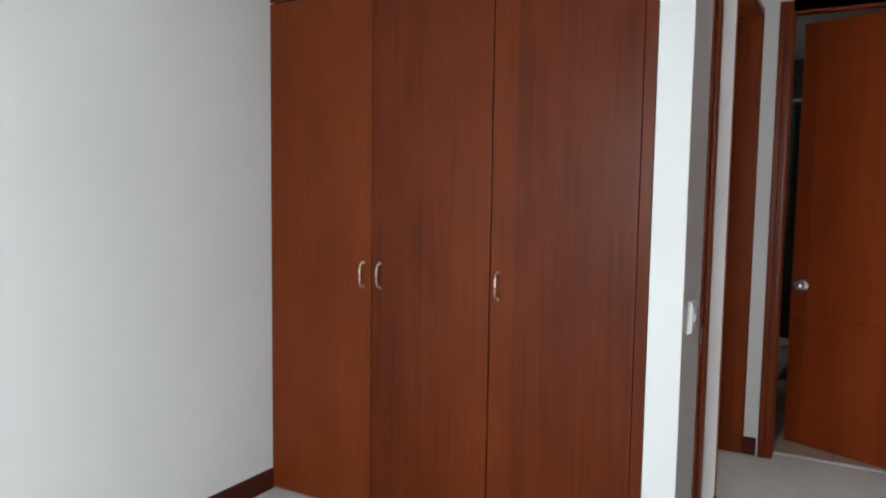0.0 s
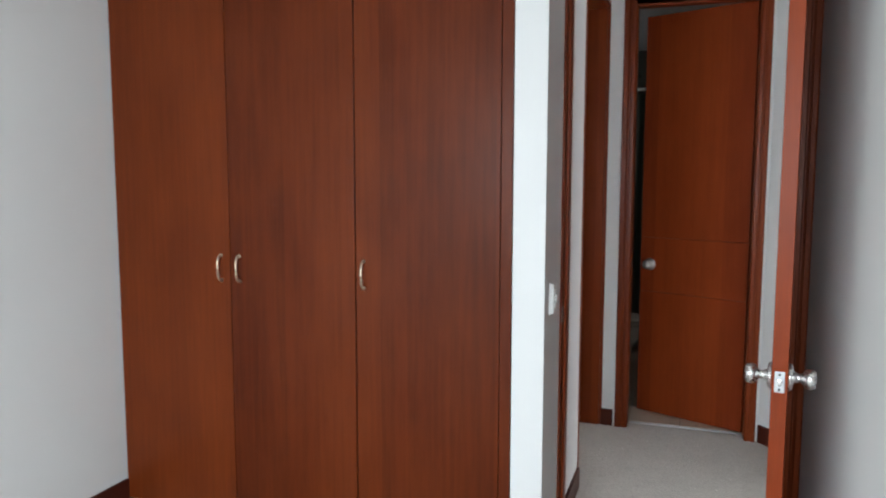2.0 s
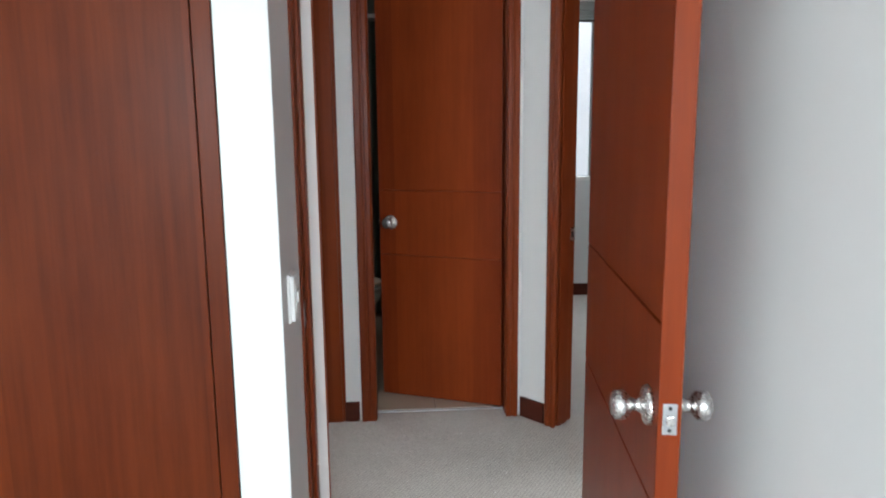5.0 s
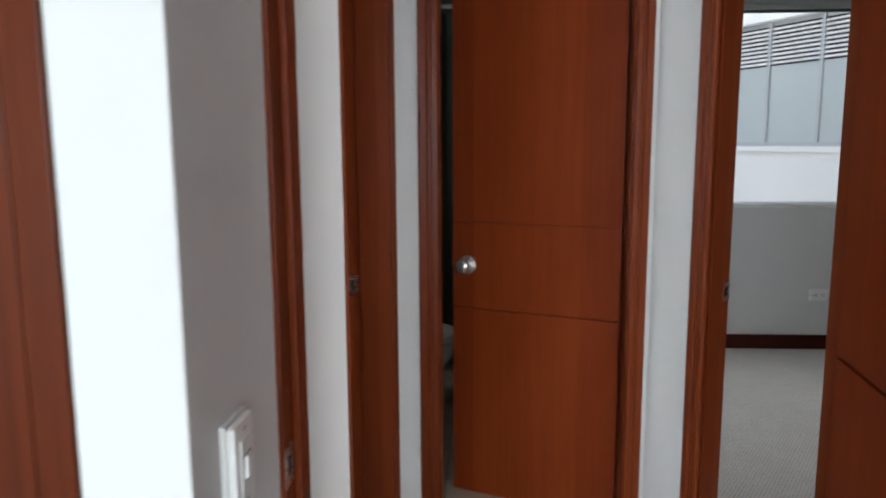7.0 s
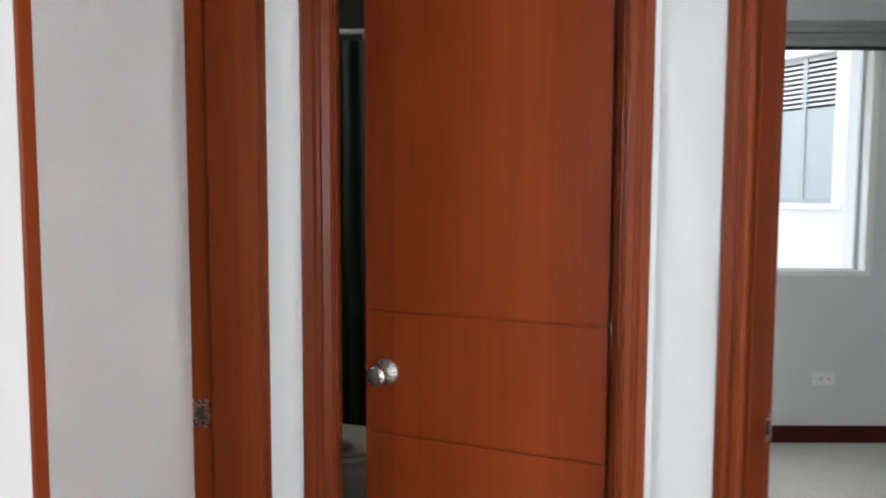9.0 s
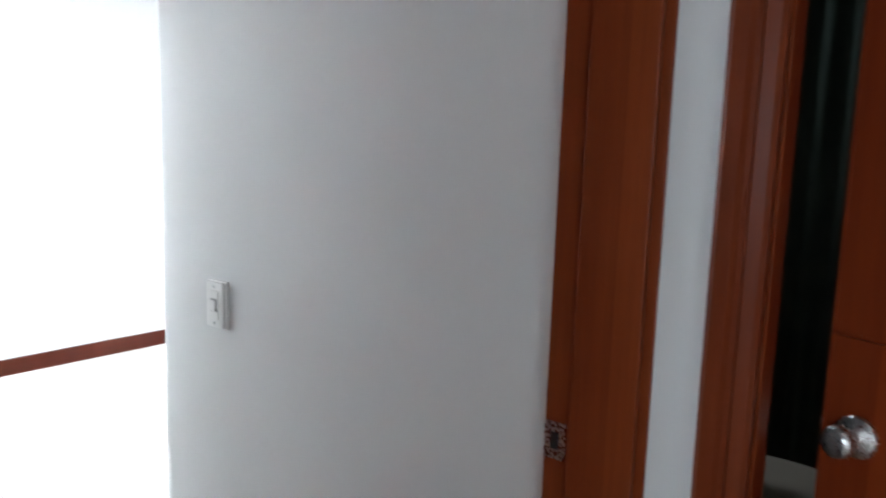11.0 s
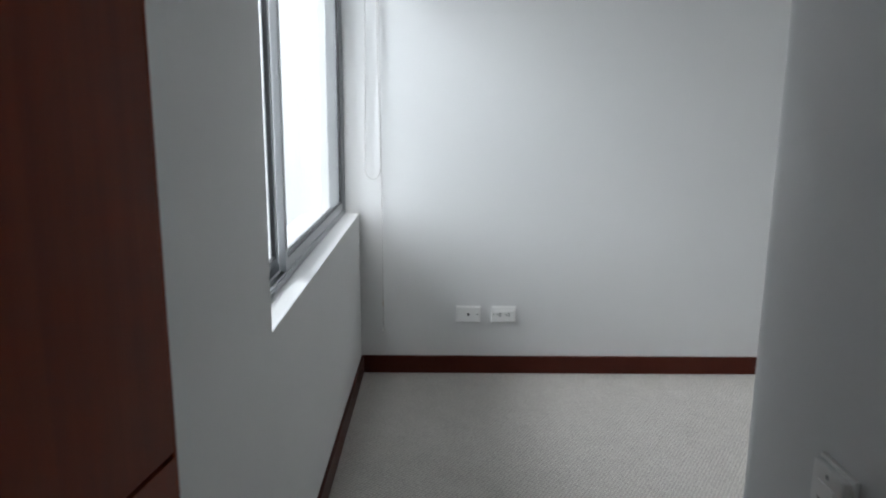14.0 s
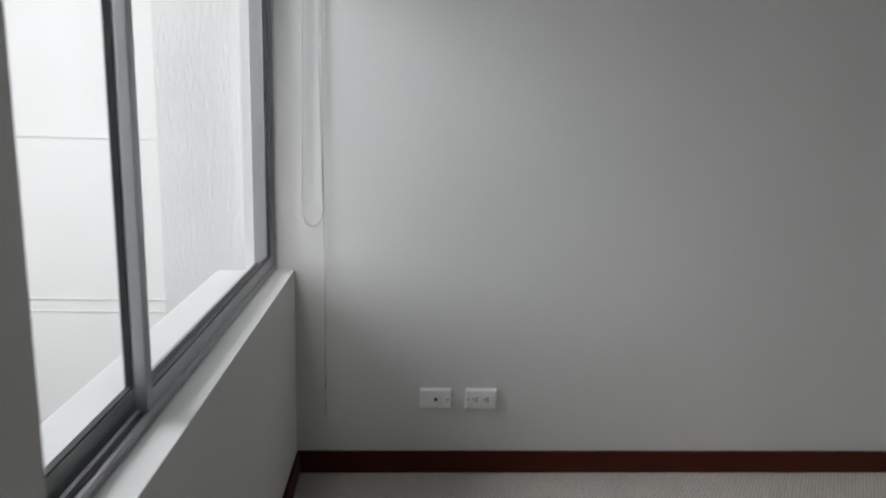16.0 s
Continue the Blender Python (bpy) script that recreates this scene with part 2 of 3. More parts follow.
structure("floor", box(box(boxed(-4.45, 4.4, -1.19, 2.72, -0.15, 0), -2.24, 4.4, -6.6, -1.19, -0.15, 0), -4.45, -1.3, 2.72, 3.52, -0.15, 0), CARPET, "worn beige-grey loop pile carpet with faint stains", "carpet")
structure("ceiling", box(box(boxed(-4.45, 4.4, -1.19, 2.72, TOP, TOP + 0.15), -2.24, 4.4, -6.6, -1.19, TOP, TOP + 0.15), -4.45, -1.3, 2.72, 3.52, TOP, TOP + 0.15), CEILING, "plain white painted flat ceiling", "ceiling")

PLAIN = "plain white painted plaster wall"
# room with the wardrobe
structure("wall_room_a_west", boxed(-2.24, -2.087, -6.6, -1.19, 0, TOP), WHITE, PLAIN)
structure("wall_wardrobe_back", boxed(-2.087, -0.274, -1.27, -1.19, 0, TOP), WHITE, PLAIN)
structure("wall_pier", box(boxed(-0.274, -0.153, -1.862, -1.54, 0, TOP, bevel=0.003), -0.274, -0.172, -1.54, -1.425, 0, TOP), WHITE, "narrow white plaster pier beside the wardrobe")
bm = boxed(0.726, 0.9, -1.54, -1.425, 0, TOP)
box(bm, -0.153, 0.726, -1.54, -1.425, DH + 0.025, TOP)
structure("wall_room_a_north", bm, WHITE, PLAIN)
structure("wall_room_a_east", boxed(0.75, 0.9, -6.6, -1.54, 0, TOP), WHITE, "white painted plaster wall behind the open door")
bm = boxed(-2.087, -1.65, -6.6, -6.42, 0, TOP)
box(bm, 0.55, 0.75, -6.6, -6.42, 0, TOP)
box(bm, -1.65, 0.55, -6.6, -6.42, 0, 0.9)
box(bm, -1.65, 0.55, -6.6, -6.42, 2.2, TOP)
structure("wall_room_a_south", bm, WHITE, PLAIN)
# hall
bm = boxed(-0.315, -0.145, -1.425, -1.033, 0, TOP)
box(bm, -0.315, -0.145, -1.033, -0.093, DH + 0.025, TOP)
structure("wall_hall_west", bm, WHITE, PLAIN)
bm = boxed(-0.315, -0.025, -0.093, 0.03, 0, TOP)
box(bm, 0.69, 0.735, -0.093, 0.03, 0, TOP)
box(bm, -0.025, 0.69, -0.093, 0.03, DH + 0.025, TOP)
structure("wall_bathroom_front", bm, WHITE, PLAIN)
bm = prism(bmesh.new(), [(-0.212, 0), (-0.025, 0), (-0.025, 0.13), (-0.10, 0.13)], 0, TOP, DIAG)
prism(bm, [(0.87, 0), (1.06, 0), (1.06, 0.13), (0.87, 0.13)], 0, TOP, DIAG)
prism(bm, [(-0.025, 0), (0.87, 0), (0.87, 0.13), (-0.025, 0.13)], DH + 0.025, TOP, DIAG)
structure("wall_hall_diagonal", bm, WHITE, "white plaster wall set at an angle beside two doors")
bm = boxed(1.47, 3.2, -0.98, -0.88, 0, TOP)
box(bm, 0.9, 3.2, -2.4, -2.28, 0, TOP)
structure("wall_corridor", bm, WHITE, PLAIN)
bm = boxed(3.2, 3.32, -2.4, -2.1, 0, TOP)
box(bm, 3.2, 3.32, -1.1, -0.88, 0, TOP)
box(bm, 3.2, 3.32, -2.1, -1.1, 0, 0.45)
box(bm, 3.2, 3.32, -2.1, -1.1, 2.25, TOP)
structure("wall_corridor_end", bm, WHITE, PLAIN)
# room with the tall window
structure("wall_switch", prism(bmesh.new(), [(-0.315, -0.075), (-0.315, 0.03), (-1.575, 0.03)] + [(-1.50 - 0.075 * math.sin(a), 0.0 - 0.075 * math.cos(a)) for a in np.linspace(math.pi / 2, 0, 13)], 0, TOP), WHITE, "white plaster wall ending in a softly rounded corner")
structure("wall_room_c_east", boxed(-1.575, -1.30, 0.03, 3.4, 0, TOP), WHITE, PLAIN)
structure("wall_room_c_west", boxed(-4.45, -4.327, -1.19, 3.4, 0, TOP), WHITE, PLAIN)
structure("wall_room_c_north", boxed(-4.45, -1.30, 3.4, 3.52, 0, TOP), WHITE, PLAIN)
WX = -2.262
structure("wall_room_c_south", boxed(WX, -0.315, -1.19, -0.985, 0, TOP), WHITE, "white plaster wall in shade next to the window")
bm = boxed(-4.327, WX, -1.19, -0.989, 0, 0.9, bevel=0.003)
box(bm, -4.327, WX, -1.19, -0.989, 2.25, TOP)
structure("wall_below_window", bm, WHITE, "white plaster parapet with a deep painted sill")
# room beyond the diagonal door
structure("wall_room_b_west", boxed(0.735, 0.85, 0.03, 2.400, 0, TOP), WHITE, PLAIN)
bm = boxed(0.735, 0.95, 2.400, 2.72, 0, TOP)
box(bm, 2.70, 4.3, 2.400, 2.72, 0, TOP)
box(bm, 0.95, 2.70, 2.400, 2.72, 0, 0.975)
box(bm, 0.95, 2.70, 2.400, 2.72, 2.33, TOP)
structure("wall_room_b_north", bm, WHITE, "white plaster wall below and beside a window")
structure("wall_room_b_east", boxed(4.2, 4.35, -1.56, 2.400, 0, TOP), WHITE, PLAIN)
structure("wall_room_b_south", boxed(3.2, 4.2, -0.98, -0.88, 0, TOP), WHITE, PLAIN)
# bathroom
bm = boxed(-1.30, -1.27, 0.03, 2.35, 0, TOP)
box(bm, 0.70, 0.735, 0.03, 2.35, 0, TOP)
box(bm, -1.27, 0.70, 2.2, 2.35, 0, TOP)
structure("wall_bathroom", bm, BATHSHADE, "tiled bathroom wall, deep shade put into its dark green colour")


# ---- skirting boards ----
def skirting(name, x0, x1, y0, y1, mat, h=0.1):
    bm = boxed(x0, x1, y0, y1, 0, h, bevel=0.003)
    structure(name, bm, mat, "dark reddish-brown varnished wooden skirting board", "baseboard")


S = 0.014
skirting("baseboard_room_a_west", -2.087, -2.087 + S, -6.4, -1.862, SKIRT_Y)
skirting("baseboard_pier", -0.153, -0.153 + S, -1.862, -1.545, SKIRT_Y)
skirting("baseboard_hall_west", -0.145, -0.145 + S, -1.423, -1.036, SKIRT_Y)
skirting("baseboard_bath_strip", -0.145, -0.075, -0.107, -0.093, SKIRT_X)
skirting("baseboard_room_c_west", -4.327, -4.327 + S, -0.989, 3.4, SKIRT_Y)
skirting("baseboard_room_c_south", WX, -1.14, -0.985, -0.985 + S, SKIRT_X)
skirting("baseboard_window", -4.327 + S, WX, -0.989, -0.989 + S, SKIRT_X)
skirting("baseboard_switch_wall", -1.50, -0.325, -0.075 - S, -0.075, SKIRT_X)
skirting("baseboard_room_b_north", 0.85, 4.2, 2.386, 2.400, SKIRT_X)
skirting("baseboard_room_a_east", 0.75 - S, 0.75, -6.4, -1.6, SKIRT_Y)
bm = prism(bmesh.new(), [(-0.205, -S), (-0.062, -S), (-0.062, 0), (-0.205, 0)], 0, 0.1, DIAG)
structure("baseboard_diagonal", bm, SKIRT_X, "short dark reddish-brown wooden skirting board", "baseboard")


# ---- doors ----
def knob(parent, m, mat, key=False):
    bm = lathe(bmesh.new(), [(0.001, 0), (0.036, 0), (0.037, 0.004), (0.034, 0.010), (0.016, 0.014), (0.012, 0.022), (0.012, 0.032), (0.019, 0.037), (0.026, 0.044), (0.028, 0.054), (0.026, 0.063), (0.019, 0.068), (0.001, 0.069)], m)
    k = part("knob", bm, mat, parent, "round satin metal door knob")
    if key:
        bm = lathe(bmesh.new(), [(0.001, 0.068), (0.009, 0.068), (0.009, 0.078), (0.001, 0.078)], m, 16)
        part("lock_cylinder", bm, mat, k)
        bm = bmesh.new()
        base = m @ Vector((0, 0, 0.085))
        box(bm, -0.0016, 0.0016, -0.012, 0.012, -0.009, 0.009, bevel=0.0012)
        bmesh.ops.transform(bm, matrix=m @ Matrix.Translation((0, 0, 0.087)), verts=bm.verts)
        part("key", bm, KEYMETAL, k, "key left in the lock")
        bm = bmesh.new()
        ring = [base + Vector((0.0, 0, -0.012)) + 0.012 * Vector((0.3 * math.cos(a), 0.9 * math.cos(a), math.sin(a))) for a in np.linspace(0, 2 * math.pi, 20)]
        tube(bm, ring, 0.0012, 6)
        part("key_ring", bm, STEEL, k)
        bm = lathe(bmesh.new(), [(0.001, -0.0012), (0.0145, -0.0012), (0.0145, 0.0012), (0.001, 0.0012)], Matrix.Translation(base + Vector((0, 0, -0.033))) @ m.to_3x3().to_4x4() @ pose(0, 0, 0, 0, 70, 0), 16)
        box(bm, base.x - 0.0035, base.x + 0.0035, base.y - 0.0012, base.y + 0.0012, base.z - 0.085, base.z - 0.045)
        part("spare_key", bm, KEYMETAL, k, "spare key hanging from the ring")
    return k


def door(name, m, w, th, hinge, swing, angle, label, sides=(), key=False, zk=0.938):
    """A flush door in its frame. Local x runs along the opening, y through the wall. sides: the casings, as (face, edge) of -1 or 1 and a width."""
    root = thing(name, m, label, "door", kind="structure")
    e = 0.004
    lt = 0.025
    for x0, x1 in ((-lt, 0), (w, w + lt)):
        part("jamb", boxed(x0, x1, -e, th + e, 0, DH, bevel=0.003), FRAMEWOOD, root)
    part("head", boxed(-lt, w + lt, -e, th + e, DH, DH + lt), FRAMEWOOD, root)
    # stops
    s0, s1 = (0.012, th - 0.046) if swing > 0 else (0.046, th - 0.012)
    for x0, x1 in ((0, 0.012), (w - 0.012, w)):
        part("stop", boxed(x0, x1, s0, s1, 0, DH, bevel=0.003), FRAMEWOOD, root)
    part("stop", boxed(0.012, w - 0.012, s0, s1, DH - 0.012, DH), FRAMEWOOD, root)
    # moulded casings
    prof = [(0.010, 0), (0.010, 0.010), (0.016, 0.016), (0.030, 0.017), (0.034, 0.012), (0.040, 0.012), (0.046, 0.019), (0.062, 0.019), (0.068, 0.014), (0.068, 0)]
    for face, edge, wide in sides:
        y0 = -e if face < 0 else th + e
        pts = []
        for a, b in prof:
            a = 0.010 + (a - 0.010) * wide
            x = -(a - 0.020) if edge < 0 else w + (a - 0.020)
            pts.append((x, y0 + face * b))
        part("casing", prism(bmesh.new(), pts, 0, DH + 0.05), FRAMEWOOD, root, "moulded wooden door casing")
        bm = boxed(0.006, w - 0.006, y0, y0 + 0.017, DH, DH + 0.06) if face > 0 else boxed(0.006, w - 0.006, y0 - 0.017, y0, DH, DH + 0.06)
        part("casing", bm, FRAMEWOOD, root)
    # leaf, its length along local -x or x from the hinge pin
    sgn = -1 if hinge == "R" else 1
    px = w - 0.003 if hinge == "R" else 0.003
    py = th if swing > 0 else 0.0
    turn = angle * (-1 if (hinge == "R") == (swing > 0) else 1)
    lm = Matrix.Translation((px, py, 0.012)) @ Matrix.Rotation(radians(turn), 4, "Z")
    L, T, HH = w - 0.006, 0.040, DH - 0.016
    ya, yb = (-T, 0) if swing > 0 else (0, T)
    xa, xb = (0, L) if sgn > 0 else (-L, 0)
    bm = bmesh.new()
    g = 0.0032
    zs = [0, 0.768, 1.106, HH]
    for a, b in zip(zs, zs[1:]):
        box(bm, xa + (0.006 if sgn < 0 else 0), xb - (0.006 if sgn > 0 else 0), ya, yb, a + (g if a else 0), b - (g if b < HH else 0), bevel=0.0015)
    lip = (xb - 0.0058, xb) if sgn > 0 else (xa, xa + 0.0058)
    box(bm, *lip, ya, yb, 0, HH, bevel=0.0015)
    box(bm, xa + 0.004, xb - 0.004, ya + 0.006, yb - 0.006, 0.01, HH - 0.01)
    leaf = part("leaf", bm, DOORWOOD, root, "cherry-veneered flush door leaf with two grooves")
    leaf.matrix_local = lm
    xk = sgn * (L - 0.065)
    knob(leaf, Matrix.Translation((xk, ya, zk)) @ pose(0, 0, 0, 90, 0, 0), STEEL, key and swing > 0)
    knob(leaf, Matrix.Translation((xk, yb, zk)) @ pose(0, 0, 0, -90, 0, 0), STEEL, key and swing < 0)
    xe = sgn * L
    yc = (ya + yb) / 2
    x0, x1 = sorted((xe, xe + sgn * 0.002))
    plate = part("latch_plate", boxed(x0, x1, yc - 0.0125, yc + 0.0125, zk - 0.028, zk + 0.028, bevel=0.0008), ALU, leaf, "steel latch plate with two screws")
    x0, x1 = sorted((xe + sgn * 0.002, xe + sgn * 0.011))
    part("latch_bolt", boxed(x0, x1, yc - 0.007, yc + 0.007, zk - 0.009, zk + 0.009, bevel=0.003), STEEL, plate)
    for dz in (-0.02, 0.02):
        mm = Matrix.Translation((xe + sgn * 0.002, yc, zk + dz)) @ pose(0, 0, 0, 0, 90 * sgn, 0)
        part("screw", lathe(bmesh.new(), [(0.0035, 0), (0.0035, 0.0008), (0.001, 0.001)], mm, 10), SLOT, plate)
    # strike plate in the other jamb
    xs = 0.0 if hinge == "R" else w
    y0, y1 = (th - 0.036, th + 0.003) if swing > 0 else (-0.003, 0.036)
    dx = 0.0015 if hinge == "R" else -0.0015
    a, b = sorted((xs, xs + dx))
    sp = part("strike_plate", boxed(a, b, y0, y1, 0.9, 0.964), STEEL, root, "steel strike plate")
    a, b = sorted((xs + dx, xs + dx * 1.4))
    ym = (y0 + y1) / 2
    part("hole", boxed(a, b, ym - 0.008, ym + 0.008, 0.917, 0.947), SLOT, sp)
    # hinges
    for z in (0.25, 1.06, 1.86):
        mm = Matrix.Translation((px + 0.003 * -sgn, py + (0.004 if swing > 0 else -0.004), z))
        part("hinge", lathe(bmesh.new(), [(0.0055, 0), (0.0055, 0.08)], mm, 12), BRASS, root)
    return root


door("door_1", pose(-0.145, -1.54, 0), 0.845, 0.115, "R", -1, 83.0, "cherry-brown wooden bedroom door standing open against a wall", [(-1, 1, 1.0)])
door("door_2", pose(0, -0.093, 0), 0.665, 0.123, "R", 1, 23, "cherry-brown wooden bathroom door standing ajar", [(-1, -1, 1.27), (-1, 1, 1.0)])
door("door_3", Matrix(((0, -1, 0, -0.145), (1, 0, 0, -1.008), (0, 0, 1, 0), (0, 0, 0, 1))), 0.91, 0.17, "L", 1, 81.8, "cherry-brown wooden bedroom door, open, keys in the knob", [], True, 0.918)
door("door_4", DIAG, 0.845, 0.13, "R", 1, 50, "cherry-brown wooden door in the angled wall, open", [(-1, -1, 1.0), (-1, 1, 1.0)], True)


# ---- wardrobe ----
def wardrobe():
    w0, w1, yf = -2.085, -0.276, -1.862
    root = thing("wardrobe", pose(0, 0, 0), "tall built-in cherry-veneered wardrobe with three plain doors", "wardrobe")
    part("carcass", boxed(w0, w1, -1.835, -1.275, 0.0, TOP - 0.01), DARK, root, "dark inside of the wardrobe")
    part("side_trim", boxed(-0.318, w1, yf - 0.004, -1.835, 0, TOP - 0.01, bevel=0.002), CHERRY, root)
    part("head_rail", boxed(w0, -0.318, yf + 0.006, -1.835, 2.345, TOP - 0.01), CHERRY, root)
    doors = ((w0 + 0.006, -1.492, -1.535), (-1.488, -0.911, -1.445), (-0.905, -0.322, -0.872))
    for x0, x1, hx in doors:
        leaf = part("door", boxed(x0, x1, yf, -1.841, 0.012, 2.335, bevel=0.0018), CHERRY, root)
        bm = bmesh.new()
        arc = [(hx, yf - 0.028 * math.sin(a) ** 0.6 if 0 < a < math.pi else yf, 1.103 - 0.053 * math.cos(a)) for a in np.linspace(0, math.pi, 15)]
        tube(bm, arc, 0.0048, 10)
        h = part("handle", bm, BRASS, leaf, "small curved satin metal pull handle")
        for z in (1.05, 1.156):
            part("foot", lathe(bmesh.new(), [(0.008, 0), (0.008, 0.003), (0.005, 0.006)], Matrix.Translation((hx, yf, z)) @ pose(0, 0, 0, 90, 0, 0), 12), BRASS, h)
    return root


wardrobe()


# ---- switches and sockets; local x across, z up, y out of the wall towards minus y ----
def plate(name, m, w, h, label, kind_of):
    root = thing(name, m, label, "switch" if "switch" in name else "socket")
    d = 0.017
    bm = boxed(-w / 2, w / 2, -0.007, 0, -h / 2, h / 2, bevel=0.002)
    box(bm, -w / 2 + 0.004, w / 2 - 0.004, -d, -0.006, -h / 2 + 0.004, h / 2 - 0.004, bevel=0.004)
    part("plate", bm, PLASTIC, root)
    if kind_of == "switch":
        part("frame", boxed(-0.018, 0.018, -d - 0.002, -d + 0.001, -0.036, 0.036, bevel=0.001), PLASTIC, root)
        part("recess", boxed(-0.0125, 0.0125, -d - 0.0026, -d - 0.001, -0.0155, 0.0155), SLOT, root, "dark gap round the rocker")
        part("rocker", boxed(-0.011, 0.011, -d - 0.007, -d - 0.001, -0.014, 0.014, bevel=0.002), PLASTIC, root)
        for z in (-0.046, 0.046):
            part("screw", lathe(bmesh.new(), [(0.003, 0), (0.003, 0.001)], pose(0, -d, z, 90, 0, 0), 10), ALU, root)
    elif kind_of == "aerial":
        part("hole", lathe(bmesh.new(), [(0.0075, 0), (0.0075, 0.001), (0.001, 0.0012)], pose(0, -d, 0, 90, 0, 0), 14), SLOT, root)
        part("screw", lathe(bmesh.new(), [(0.0035, 0), (0.0035, 0.001)], pose(0.052, -d, 0, 90, 0, 0), 10), SLOT, root)
    else:
        part("frame", boxed(-0.05, 0.05, -d - 0.002, -d + 0.001, -0.022, 0.022, bevel=0.001), PLASTIC, root)
        for cx in (-0.024, 0.024):
            for a, b, c, e in ((-0.002, 0.009, 0.004, 0.008), (-0.002, 0.009, -0.008, -0.004), (-0.013, -0.007, -0.003, 0.003)):
                part("slot", boxed(cx + a, cx + b, -d - 0.0027, -d - 0.0015, c, e), SLOT, root)
        part("screw", lathe(bmesh.new(), [(0.0035, 0), (0.0035, 0.001)], pose(-0.056, -d, 0, 90, 0, 0), 10), SLOT, root)
    return root


plate("light_switch", pose(-0.153, -1.742, 1.035, 0, 0, 90), 0.076, 0.122, "white plastic light switch on the narrow pier", "switch")
plate("light_switch", pose(-1.268, -0.075, 1.01), 0.076, 0.122, "white plastic light switch near a rounded wall corner", "switch")
plate("aerial_socket", pose(-4.327, -0.397, 0.343, 0, 0, 90), 0.136, 0.092, "white plastic aerial socket low on the wall", "aerial")
plate("power_socket", pose(-4.327, -0.201, 0.343, 0, 0, 90), 0.136, 0.092, "white plastic double power socket low on the wall", "power")
plate("power_socket", pose(2.45, 2.400, 0.38), 0.125, 0.08, "white plastic power socket below the far window", "power")


# ---- windows ----
def window_c():
    root = thing("window_1", pose(0, 0, 0), "grey aluminium sliding window over a white sill", "window", kind="structure")
    x0, x1, z0, z1 = -4.325, WX, 0.902, 2.25
    # outer frame with two running tracks
    for y0, y1, h in ((-1.075, -1.066, 0.022), (-1.098, -1.089, 0.026), (-1.122, -1.113, 0.03), (-1.146, -1.137, 0.034)):
        part("track", boxed(x0, x1, y0, y1, z0, z0 + h, bevel=0.0015), ALU, root)
    part("sill_channel", boxed(x0, x1, -1.15, -1.064, z0, z0 + 0.008), ALU, root)
    part("head", boxed(x0, x1, -1.15, -1.064, z1 - 0.03, z1), ALU, root)
    part("jamb", boxed(x0, x0 + 0.022, -1.15, -1.064, z0, z1, bevel=0.002), ALU, root)
    part("jamb", boxed(x1 - 0.022, x1, -1.15, -1.064, z0, z1, bevel=0.002), ALU, root)
    for z in (1.03, 1.55, 2.05):
        part("screw", lathe(bmesh.new(), [(0.004, 0), (0.004, 0.002), (0.001, 0.003)], Matrix.Translation((x0 + 0.012, -1.064, z)) @ pose(0, 0, 0, -90, 0, 0), 10), SLOT, root)
    xm = -2.885
    for a, b, y in ((x0 + 0.022, xm + 0.025, -1.085), (xm - 0.045, x1 - 0.022, -1.125)):
        sash = part("sash", boxed(a, a + 0.03, y - 0.012, y + 0.012, z0 + 0.02, z1 - 0.03, bevel=0.002), ALU, root)
        part("stile", boxed(b - 0.035, b, y - 0.012, y + 0.012, z0 + 0.02, z1 - 0.03, bevel=0.002), ALU, sash)
        part("rail", boxed(a + 0.03, b - 0.035, y - 0.011, y + 0.011, z0 + 0.02, z0 + 0.06, bevel=0.002), ALU, sash)
        part("rail", boxed(a + 0.03, b - 0.035, y - 0.011, y + 0.011, z1 - 0.07, z1 - 0.03), ALU, sash)
        for q0, q1 in ((a + 0.03, a + 0.036), (b - 0.041, b - 0.035)):
            part("gasket", boxed(q0, q1, y - 0.006, y + 0.009, z0 + 0.06, z1 - 0.07), GASKET, sash)
        part("gasket", boxed(a + 0.036, b - 0.041, y - 0.006, y + 0.009, z0 + 0.06, z0 + 0.065), GASKET, sash)
        pane = part("pane", boxed(a + 0.034, b - 0.039, y - 0.0025, y + 0.0025, z0 + 0.06, z1 - 0.07), GLASS, sash, "clear window glass")
        pane.visible_shadow = False
    part("outer_sill", boxed(x0, x1, -1.30, -1.19, 0.84, 0.895, bevel=0.004), STUCCO_FINE, root, "white outer sill")


window_c()


